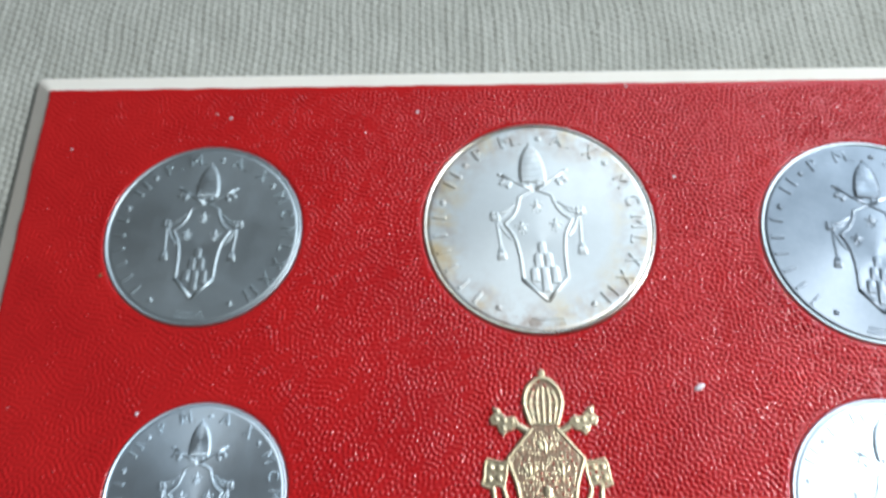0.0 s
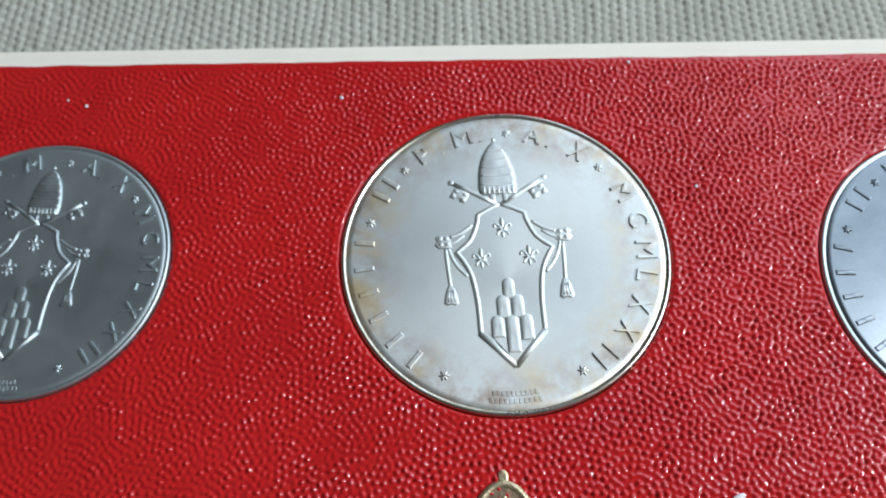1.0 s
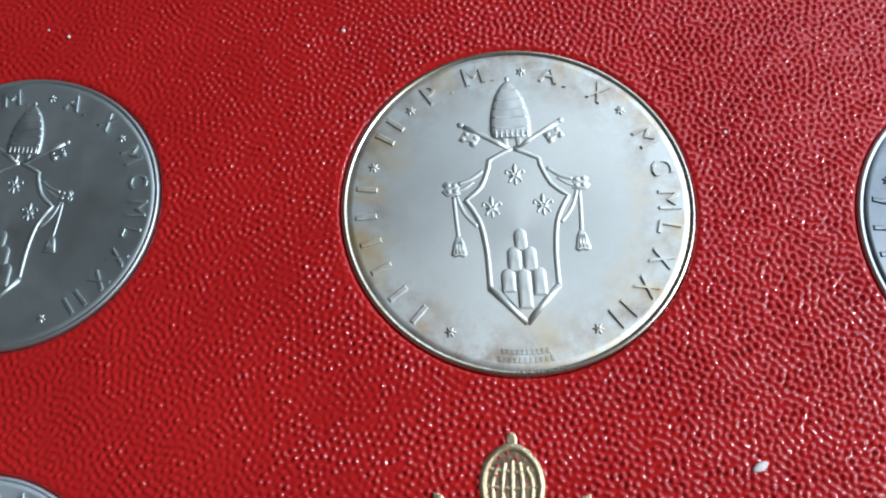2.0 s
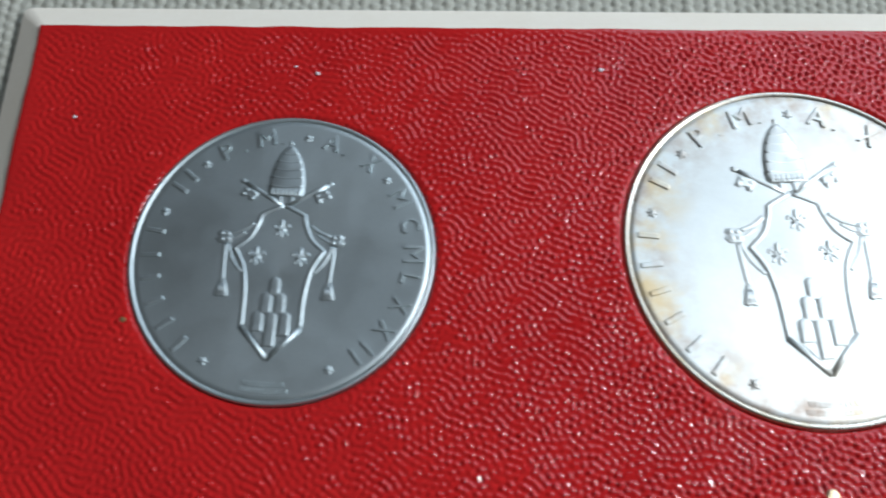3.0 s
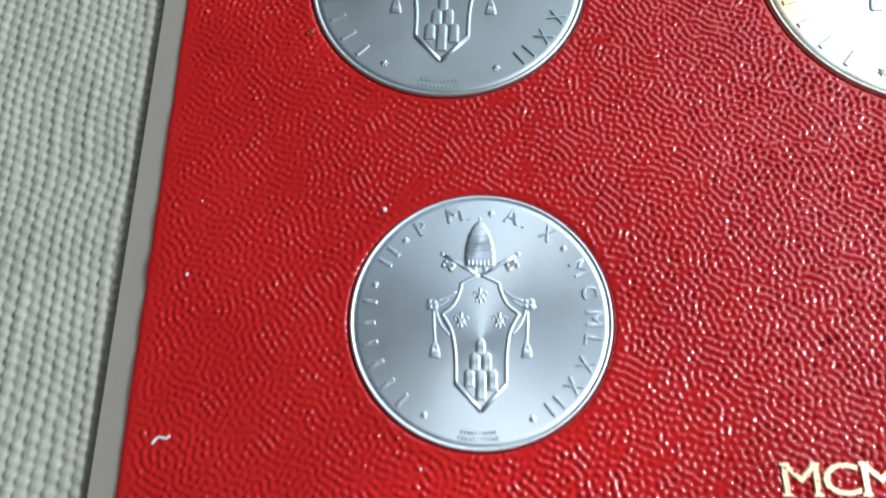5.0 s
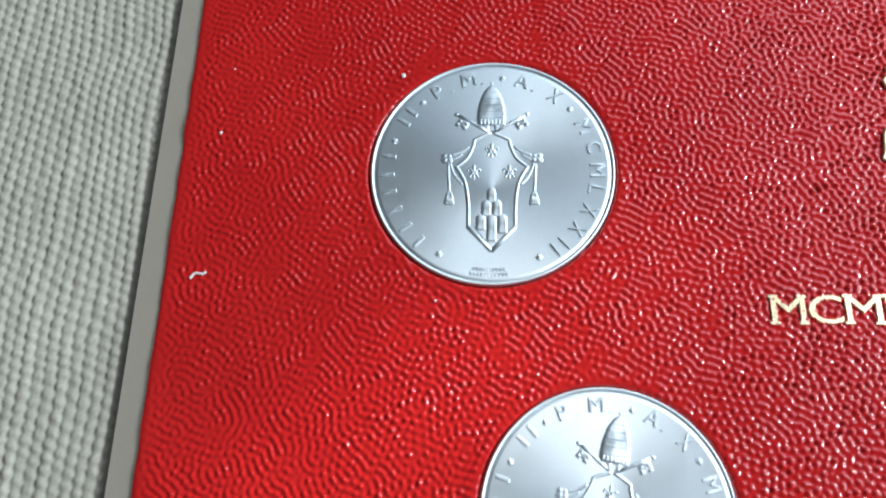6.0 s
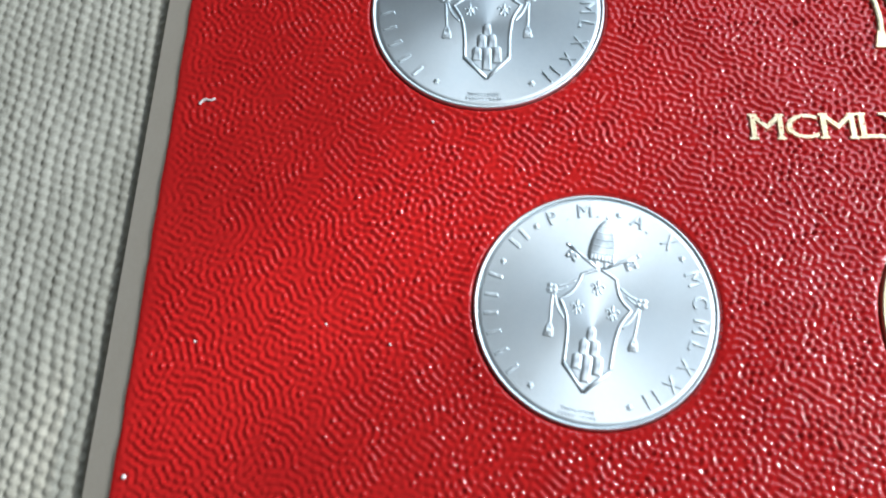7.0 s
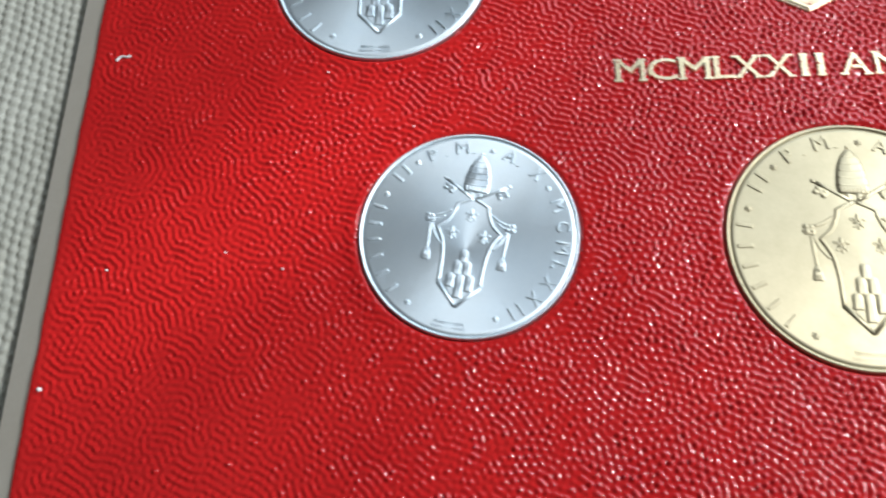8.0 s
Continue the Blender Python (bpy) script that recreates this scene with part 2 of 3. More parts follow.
# ---- the room ----
def room_wall(name, parts):
    bm = bmesh.new()
    for b in parts:
        box(bm, *b)
    ob = part(name, bm, PAINT, scale=1.0)
    ob.matrix_world = ROOM
    return tagged(ob, "plain matt beige painted wall", "wall", kind="structure")


ZF, ZC, UB, VS, TH = -0.752, 1.75, -2.0, 1.7, 0.12
u0, u1 = WIN_U, WIN_U + TH
room_wall("wall_north", [(u0, -VS, ZF, u1, WIN_A, ZC), (u0, WIN_B, ZF, u1, VS, ZC), (u0, WIN_A, ZF, u1, WIN_B, WIN_LOW), (u0, WIN_A, WIN_HIGH, u1, WIN_B, ZC)])
room_wall("wall_south", [(UB - TH, -VS, ZF, UB, VS, ZC)])
room_wall("wall_east", [(UB - TH, -VS - TH, ZF, u1, -VS, ZC)])
room_wall("wall_west", [(UB - TH, VS, ZF, u1, VS + TH, ZC)])
for name, z0, z1, material, words in (("floor", ZF - 0.1, ZF, FLOOR, "dark brown wooden floor"), ("ceiling", ZC, ZC + 0.1, CEILING, "plain off-white ceiling")):
    ob = part(name, box(bmesh.new(), UB - TH, -VS - TH, z0, u1, VS + TH, z1), material, scale=1.0)
    ob.matrix_world = ROOM
    tagged(ob, words, name, kind="structure")

# ---- table and cloth ----
DEPTH = 2.1                       # thickness of the card's board, mm
CLOTH = -DEPTH - 0.05             # top of the threads
table = thing("table", Matrix.Translation((0.05, -0.07, ZF)), "brown wooden table under a linen cloth", "table")
TX, TY, TZ = 0.19, 0.17, -0.0036 - ZF
bm = box(bmesh.new(), -TX, -TY, TZ - 0.03, TX, TY, TZ)
bmesh.ops.bevel(bm, geom=bm.edges[:], offset=0.004, segments=2, affect="EDGES")
part("tabletop", bm, WOOD, table, scale=1.0)
for sx in (-1, 1):
    for sy in (-1, 1):
        part("leg", box(bmesh.new(), sx * (TX - 0.05) - 0.025, sy * (TY - 0.05) - 0.025, 0, sx * (TX - 0.05) + 0.025, sy * (TY - 0.05) + 0.025, TZ - 0.03), WOOD, table, scale=1.0)

rng = np.random.default_rng(5)


def smooth_field(nx, ny, step, wave, angle=None, spread=0.5, width=0.22):
    """Random waves of about one length, running one way or all ways; unit spread."""
    fx, fy = np.fft.fftfreq(nx, step)[None, :], np.fft.fftfreq(ny, step)[:, None]
    k = np.hypot(fx, fy)
    gain = np.exp(-0.5 * ((k * wave - 1) / width) ** 2) if width else np.exp(-0.5 * (k * wave) ** 2)
    if angle is not None:
        d = np.arctan2(fy, fx) - angle
        gain = gain * np.exp((np.cos(2 * d) - 1) / (2 * spread ** 2))
    f = np.fft.ifft2(np.fft.fft2(rng.standard_normal((ny, nx))) * gain).real
    return f / f.std()


def sample(field, x, y, x0, y0, step):
    """The field's value at the crossings of the lines x and y."""
    gx, gy = (x - x0) / step, (y - y0) / step
    ix, iy = np.clip(gx.astype(int), 0, field.shape[1] - 2), np.clip(gy.astype(int), 0, field.shape[0] - 2)
    tx, ty = (gx - ix)[None, :], (gy - iy)[:, None]
    a, b = field[np.ix_(iy, ix)], field[np.ix_(iy, ix + 1)]
    c, d = field[np.ix_(iy + 1, ix)], field[np.ix_(iy + 1, ix + 1)]
    return (a * (1 - tx) + b * tx) * (1 - ty) + (c * (1 - tx) + d * tx) * ty


def quads_of(keep, nx):
    """The quads of a net whose cells are kept."""
    iy, ix = np.nonzero(keep)
    a = iy * nx + ix
    return np.stack([a, a + 1, a + 1 + nx, a + nx], 1)


def compact(verts, quads):
    used = np.unique(quads)
    at = np.zeros(len(verts), dtype=np.int64)
    at[used] = np.arange(len(used))
    return verts[used], at[quads]


W_CARD, H_CARD = 132.0, 112.0
cloth = thing("tablecloth", Matrix.Translation((0, 0, 0)), "coarse grey-beige woven linen cloth under the card", "tablecloth")


def weave(x, y):
    """Height of a plain weave with ribs along y, mm below the crowns of the threads."""
    pitch, bead = 0.99, 1.05
    bend = sample(smooth_field(300, 300, 1.0, 14, width=0), x, y, -60, -150, 1.0)
    X = x[None, :] + 0.16 * bend + 0.02 * sample(smooth_field(600, 600, 0.5, 2.2), x, y, -60, -150, 0.5)
    Y = y[:, None] + 0.16 * sample(smooth_field(300, 300, 1.0, 9, width=0), x, y, -60, -150, 1.0)
    col = np.floor(X / pitch)
    thick = 0.85 + 0.15 * np.sin(col * 12.9898) * np.sin(col * 4.1)
    u = (X / pitch - col) * 2 - 1
    rib = np.sqrt(np.clip(1 - (u * 0.93) ** 2, 0, 1)) * thick
    over = 0.5 + 0.5 * np.cos(2 * np.pi * (Y / bead + 0.5 * col))
    slub = 0.025 * sample(smooth_field(600, 600, 0.5, 1.6), x, y, -60, -150, 0.5)
    fuzz = 0.010 * sample(smooth_field(1200, 1200, 0.25, 0.5, width=0.4), x, y, -60, -150, 0.25)
    plump = 1 + 0.06 * sample(smooth_field(600, 600, 0.5, 2.6, radians(0), 0.4), x, y, -60, -150, 0.5)
    return 0.37 * np.clip(rib * (0.52 + 0.48 * over) * plump, 0, 1.15) + slub + fuzz - 0.42


fine_x, fine_y = np.arange(-30, 134.01, 0.15), np.arange(-114, 26.01, 0.15)
z = weave(fine_x, fine_y) + CLOTH
vx, vy = np.meshgrid(fine_x, fine_y)
cx, cy = (fine_x[:-1] + 0.075)[None, :], (fine_y[:-1] + 0.075)[:, None]
seen = ~((cx > 0.5) & (cy < -0.5)) & ((cx < 0.6) | (cy > -0.6))
v, q = compact(np.stack([vx, vy, z], -1).reshape(-1, 3), quads_of(seen, len(fine_x)))
grid_part("woven_threads", v, q, LINEN, cloth)

bm = bmesh.new()
xs, ys = [-150, -30, 134, 250], [-250, -114, 26, 110]
for i in range(3):
    for j in range(3):
        zt = CLOTH - (1.0 if (i, j) == (1, 1) else 0.3)
        box(bm, xs[i], ys[j], CLOTH - 1.4, xs[i + 1], ys[j + 1], zt)
x0, x1, y0, y1 = xs[0], xs[3], ys[0], ys[3]
for b in ((x0 - 4, y0 - 4, x0, y1 + 4), (x1, y0 - 4, x1 + 4, y1 + 4), (x0, y0 - 4, x1, y0), (x0, y1, x1, y1 + 4)):
    box(bm, b[0], b[1], -170, b[2], b[3], CLOTH - 0.3)
part("sheet", bm, LINEN, cloth)

# ---- the coin card ----
# name, centre x and y, radius, turn in degrees
COINS = {
    "steel": (23.65, -21.73, 12.41, -2.0),
    "silver": (66.03, -21.02, 14.65, 3.5),
    "large_steel": (107.46, -23.61, 13.85, -5.0),
    "small_aluminium": (26.40, -53.51, 10.15, 0.0),
    "middle_aluminium": (103.25, -55.25, 11.6, 2.0),
    "tiny_aluminium": (34.65, -80.57, 9.12, -10.0),
    "bronze": (65.97, -81.76, 10.59, -2.0),
}
GAP = 0.10
card = thing("coin_card", Matrix.Translation((0, 0, 0)), "red leatherette card holding coins, with white sloping edges", "coin card")

bm = bmesh.new()
LEFT, TOP = 2.88, 3.22
outer = [(-LEFT, -H_CARD - TOP), (W_CARD + LEFT, -H_CARD - TOP), (W_CARD + LEFT, TOP), (-LEFT, TOP)]
inner = [(0.05, -H_CARD + 0.05), (W_CARD - 0.05, -H_CARD + 0.05), (W_CARD - 0.05, -0.05), (0.05, -0.05)]


def rounded(corners, r, n=6):
    """Corners rounded off, counter-clockwise."""
    out = []
    for (x, y), (sx, sy), start in zip(corners, ((1, 1), (-1, 1), (-1, -1), (1, -1)), (180, 270, 0, 90)):
        for k in range(n + 1):
            a = radians(start + 90 * k / n)
            out.append((x + sx * r + r * math.cos(a), y + sy * r + r * math.sin(a)))
    return out


under = [(x + 0.3 * a, y + 0.3 * b) for (x, y), (a, b) in zip(outer, ((1, 1), (-1, 1), (-1, -1), (1, -1)))]
levels = [(rounded(under, 0.6), -DEPTH), (rounded(outer, 0.9), -1.6), (rounded(inner, 0.5), -0.10), (rounded([(x + dx, y + dy) for (x, y), (dx, dy) in zip(inner, ((1, 1), (-1, 1), (-1, -1), (1, -1)))], 0.3), -0.3)]
rings = [[bm.verts.new((x, y, zz)) for x, y in ring] for ring, zz in levels]
for lo, hi in zip(rings, rings[1:]):
    for i in range(len(lo)):
        j = (i + 1) % len(lo)
        bm.faces.new((lo[i], lo[j], hi[j], hi[i]))
bm.faces.new(rings[0][::-1])
floor_ring = [bm.verts.new((x, y, -DEPTH + 0.5)) for x, y in levels[-1][0]]
for i in range(len(floor_ring)):
    j = (i + 1) % len(floor_ring)
    bm.faces.new((rings[-1][i], rings[-1][j], floor_ring[j], floor_ring[i]))
bm.faces.new(floor_ring)
part("board", bm, BOARD, card, "white bevelled cardboard base")

STEP = 0.125
NXF, NYF = 1120, 972
GRAIN_WAVE = 0.60                 # mm from ridge to ridge


def creases(rounds):
    """Embossed grain: wavy ridges, grown out of noise until they keep an even distance, here and there broken into beads."""
    k0 = 2 * math.pi / GRAIN_WAVE
    kx, ky = 2 * math.pi * np.fft.rfftfreq(NXF, STEP)[None, :] / k0, 2 * math.pi * np.fft.fftfreq(NYF, STEP)[:, None] / k0
    dt = 0.7
    drive = 0.25 * (1 + 0.11 * np.cos(2 * (np.arctan2(ky, kx) - radians(55))))
    gain = 1 / (1 - dt * (drive - (1 - kx * kx - ky * ky) ** 2))
    gain = np.where(np.hypot(kx, ky) > 2.4, 0, gain)
    across = 0.72 / (1 + np.exp(-(np.linspace(-3, 137, NXF) - 46) / 8))[None, :]
    beads = np.clip(0.10 + across + 0.10 * smooth_field(NXF, NYF, STEP, 9, width=0), 0, 1.0)
    u = 0.3 * smooth_field(NXF, NYF, STEP, GRAIN_WAVE, width=0.3)
    for _ in range(rounds):
        u = np.fft.irfft2(gain * np.fft.rfft2(u + dt * np.clip(beads * u * u - u ** 3, -3, 3)), (NYF, NXF))
        u -= u.mean()
    return u / u.std()


grain = creases(30)
uneven = smooth_field(NXF, NYF, STEP, 1.5, width=0)
knobs = smooth_field(NXF, NYF, STEP, 0.52, radians(-35), 0.75, 0.2)
right = 1 / (1 + np.exp(-(np.linspace(-3, 137, NXF) - 34) / 6))[None, :]
grain = grain * (1 + 0.2 * uneven) + (0.35 + 0.15 * right) * knobs
# rounded crowns over a flatter ground
grain = np.exp(0.34 * np.clip(grain, -2.5, 2.8)) * 2.4 - 2.5
swell = smooth_field(NXF, NYF, STEP, 16, width=0)

lx = np.concatenate([np.arange(-0.12, 117, 0.125), np.arange(117, W_CARD, 0.5), [W_CARD]])
ly = np.concatenate([[-H_CARD], np.arange(-H_CARD + 0.5, -106, 0.5), np.arange(-106, 0.1, 0.125), [0.18]])
vx, vy = np.meshgrid(lx, ly)
vx, vy = vx.copy(), vy.copy()
h = 0.060 * sample(grain, lx, ly, -3, -115, STEP) + 0.03 * sample(swell, lx, ly, -3, -115, STEP)
edge = np.minimum(np.minimum(vx + 0.12, W_CARD - vx), np.minimum(0.18 - vy, vy + H_CARD))
# a slightly uneven cut along the border
wob = sample(smooth_field(NXF // 4, NYF // 4, 4 * STEP, 5, width=0), lx, ly, -3, -115, 4 * STEP)
vx += np.where(vx < -0.1, 0.03 * wob, 0)
vy += np.where(vy > 0.15, 0.03 * wob, 0)
h *= np.clip(edge / 1.5, 0.15, 1)
h -= 0.09 * np.clip(1 - edge / 0.4, 0, 1) ** 2
cell_x, cell_y = (vx[:-1, :-1] + vx[1:, 1:]) / 2, (vy[:-1, :-1] + vy[1:, 1:]) / 2
keep = np.ones(cell_x.shape, bool)
for x, y, r, _ in COINS.values():
    hole = r + GAP
    d = np.hypot(vx - x, vy - y)
    near = np.abs(d - hole) < 0.1
    vx[near] = x + (vx[near] - x) * hole / d[near]
    vy[near] = y + (vy[near] - y) * hole / d[near]
    d = np.hypot(vx - x, vy - y)
    out = d - hole
    h *= np.clip(0.25 + out / 1.2, 0.25, 1)
    h += 0.04 * np.exp(-((out - 0.6) / 0.45) ** 2)      # the cover swells round a punched hole
    h = np.where(out < 0.2, h - 0.2 * np.clip(1 - out / 0.2, 0, 1) ** 2, h)
    keep &= np.hypot(cell_x - x, cell_y - y) > hole - 0.02
v, q = compact(np.stack([vx, vy, h], -1).reshape(-1, 3), quads_of(keep, len(lx)))
cover = grid_part("cover", v, q, LEATHER, card, "glossy red grained leatherette cover")
for x, y, r, _ in COINS.values():
    bm = bmesh.new()
    n = 96
    rings = [[bm.verts.new((x + rr * math.cos(2 * math.pi * i / n), y + rr * math.sin(2 * math.pi * i / n), zz)) for i in range(n)] for rr, zz in ((r + GAP + 0.4, -0.32), (r + GAP + 0.04, -0.24), (r + GAP - 0.02, -0.36), (r + GAP, -DEPTH + 0.52))]
    for lo, hi in zip(rings, rings[1:]):
        for i in range(n):
            j = (i + 1) % n
            bm.faces.new((lo[i], lo[j], hi[j], hi[i]))
    part("hole_wall", bm, LEATHER, card, smooth=True)


# ---- gilt emblem and words on the card ----
def mirrored(pts):
    return pts + [(-x, y) for x, y in reversed(pts)]


emblem = thing("gilt_emblem", Matrix.Translation((0.0652, 0, 0)), "stamped gilt crest with tiara and keys", "")
emblem.parent = card
GZ = 0.06
random.seed(9)
crown = curve_through([(1.45, -46.3), (1.95, -44.7), (2.12, -43.4), (1.75, -42.1), (0.85, -41.15), (0.0, -40.9)], 4)
crown += [(-x, y) for x, y in reversed(crown[:-1])]
part("ball", slab(bmesh.new(), ellipse(0, -40.4, 0.45, 0.6), GZ - 0.1, 0.22, 0.16), GOLD, emblem)
part("tiara", slab(bmesh.new(), crown, GZ - 0.1, 0.16, 0.06), GILT, emblem, "worn reddish gilt tiara")
for k in range(5):
    lean = -1 + 0.5 * k
    part("rib", cord(bmesh.new(), curve_through([(1.05 * lean, -41.9 - 0.45 * lean * lean), (1.5 * lean, -43.7), (1.15 * lean, -46.0)], 3), 0.10, 0.2, 0.5), GOLD, emblem)
for y, w in ((-42.6, 1.6), (-43.8, 1.95), (-45.0, 1.75), (-46.1, 1.45)):
    part("band", cord(bmesh.new(), curve_through([(-w, y + 0.1), (0, y - 0.12), (w, y + 0.1)], 2), 0.10, 0.17, 0.5), GOLD, emblem)
part("tiara_border", cord(bmesh.new(), crown, 0.08, 0.3, 0.6), GOLD, emblem, "bright gilt border")
shield = mirrored([(1.25, -46.2), (1.7, -47.0), (4.55, -50.0), (4.1, -51.2), (3.5, -53.0), (3.1, -55.6), (2.75, -58.2), (0.0, -59.7)])
part("shield", slab(bmesh.new(), shield, GZ - 0.1, 0.18, 0.08), GILT, emblem, "worn reddish gilt shield")
bm = bmesh.new()
flank = [(1.35, -46.6), (2.4, -47.8), (4.25, -50.0), (3.35, -52.6), (2.85, -55.4), (2.5, -57.9), (0.0, -59.3)]
cord(bm, flank + [(-x, y) for x, y in reversed(flank[:-1])], 0.11, 0.24, 0.55)
for x, y in ((0, -48.7), (-1.8, -51.2), (1.8, -51.2)):
    dome(bm, x, y, 0.12, 0.24, 0.85, 0.14)
    dome(bm, x - 0.5, y, 0.12, 0.2, 0.55, 0.12, 0.5)
    dome(bm, x + 0.5, y, 0.12, 0.2, 0.55, 0.12, -0.5)
    cord(bm, [(x - 0.6, y - 0.35), (x + 0.6, y - 0.35)], 0.12, 0.12, 0.7)
for x, y in ((0, -53.6), (-0.65, -54.9), (0.65, -54.9), (-1.3, -56.4), (0, -56.4), (1.3, -56.4)):
    dome(bm, x, y, 0.12, 0.55, 0.8, 0.16)
# short upright dashes fill the ground of the shield
for row in range(21):
    y = -47.3 - 0.54 * row
    half = 1.5 + 1.0 * (-46.9 - y) if y > -49.6 else 3.9 - 0.16 * (-49.6 - y)
    for i in range(int(2 * half / 0.42)):
        x = -half + 0.42 * (i + 0.5 * (row % 2)) + random.uniform(-0.1, 0.1)
        if random.random() < 0.72:
            dome(bm, x, y + random.uniform(-0.1, 0.1), 0.09, 0.15, random.uniform(0.2, 0.36), 0.08)
part("shield_relief", bm, GOLD, emblem, "bright gilt border and charges")
for s in (-1, 1):
    # a stout shaft with a notched bit
    bm = cord(bmesh.new(), [(s * 1.7, -47.1), (s * 3.0, -46.3)], 0.03, 0.42, 0.4)
    slab(bm, [(s * x, y) for x, y in ((2.75, -46.0), (3.3, -45.2), (4.3, -45.3), (5.1, -44.3), (5.75, -44.15), (5.7, -44.9), (6.2, -45.5), (5.95, -46.3), (5.35, -46.3), (5.15, -46.9), (4.6, -47.5), (4.15, -47.0), (3.6, -46.9))], GZ - 0.1, 0.22, 0.12)
    for px, py in ((3.6, -45.8), (4.6, -46.6), (5.4, -45.6), (5.3, -44.7), (4.5, -45.7)):
        dome(bm, s * px, py, 0.14, 0.36, 0.3, 0.1, s * 0.6)
    part("key", bm, GOLD, emblem)
    plate = [(s * x, y) for x, y in ((4.35, -50.35), (5.3, -50.3), (6.5, -50.0), (6.75, -50.6), (6.95, -52.2), (7.2, -52.7), (6.3, -53.1), (5.6, -52.7), (4.75, -53.0), (4.45, -51.6))]
    bm = slab(bmesh.new(), plate, GZ - 0.1, 0.18, 0.1)
    cord(bm, plate + plate[:1], 0.10, 0.17, 0.6)
    for px, py in ((5.2, -51.0), (6.2, -50.9), (5.3, -52.1), (6.4, -52.1)):
        dome(bm, s * px, py, 0.12, 0.4, 0.38, 0.12)
    part("clasp", bm, GOLD, emblem)
    bm = cord(bmesh.new(), curve_through([(s * 6.0, -53.0), (s * 5.8, -55.0), (s * 5.9, -56.4)]), GZ, 0.28, 0.5)
    cord(bm, curve_through([(s * 4.9, -52.8), (s * 4.5, -54.2), (s * 3.6, -55.4)]), GZ, 0.27, 0.5)
    slab(bm, [(s * 5.6, -56.2), (s * 6.2, -56.2), (s * 6.6, -58.0), (s * 5.3, -58.0)], GZ - 0.1, 0.2, 0.1)
    part("tassel", bm, GOLD, emblem)
words = thing("gilt_words", Matrix.Translation((0, 0, 0)), "stamped gilt capitals reading MCMLXXII AN", "")
words.parent = card
for char, x0, x1 in (("M", 47.65, 50.25), ("C", 50.45, 53.0), ("M", 53.2, 55.9), ("L", 56.2, 58.0), ("X", 57.95, 60.25), ("X", 60.65, 62.95), ("I", 63.65, 64.25), ("I", 65.05, 65.65), ("A", 67.05, 69.5), ("N", 69.95, 72.3)):
    bm = bmesh.new()
    y = -65.25 + 0.012 * (x0 - 60)
    letter(bm, char, (x0 + x1) / 2, y, -0.05, 2.2, 0.19, 0.008, x1 - x0 - 0.06, 0.03, 0.032)
    ends = {"M": ((0, -1), (1, -1), (0, 1), (1, 1)), "L": ((0, -1), (0, 1)), "X": ((0, -1), (1, -1), (0, 1), (1, 1)), "I": ((0.5, -1), (0.5, 1)), "A": ((0, -1), (1, -1)), "N": ((0, -1), (0, 1), (1, 1)), "C": ()}[char]
    for e, s in ends:
        xm = x0 + 0.22 + (x1 - x0 - 0.44) * e if char != "I" else (x0 + x1) / 2
        box(bm, xm - 0.36, y + s * 1.05 - 0.10, -0.06, xm + 0.36, y + s * 1.05 + 0.10, 0.135)
    part("letter", bm, GOLD, words)

# ---- the coins ----
LEGEND = [("P", 122.5), (".", 114.5), ("M", 103.5), (".", 96.0), ("A", 72.5), (".", 65.0), ("X", 51.6), ("M", 27.0), ("C", 13.0), ("M", -0.8), ("L", -12.5), ("X", -25.0), ("X", -37.5), ("I", -48.0), ("I", -54.0)]
WIDTHS = {"M": 0.112, "C": 0.095, "A": 0.105, "X": 0.088, "P": 0.072, "L": 0.07, "I": 0.016, ".": 0.02}
NAME_BARS = [227.5, 216.5, 205, 194, 183.5, 172.0, 149.5, 142.0]
STARS = [-119.4, 162.5, 133.5, 84.0, 40.0, -64.0]


def arc(r, deg):
    return r * math.cos(radians(deg)), r * math.sin(radians(deg))


CREST = ("tiara", "key", "clasp", "tassel", "shield", "shield_border", "lily", "mount")


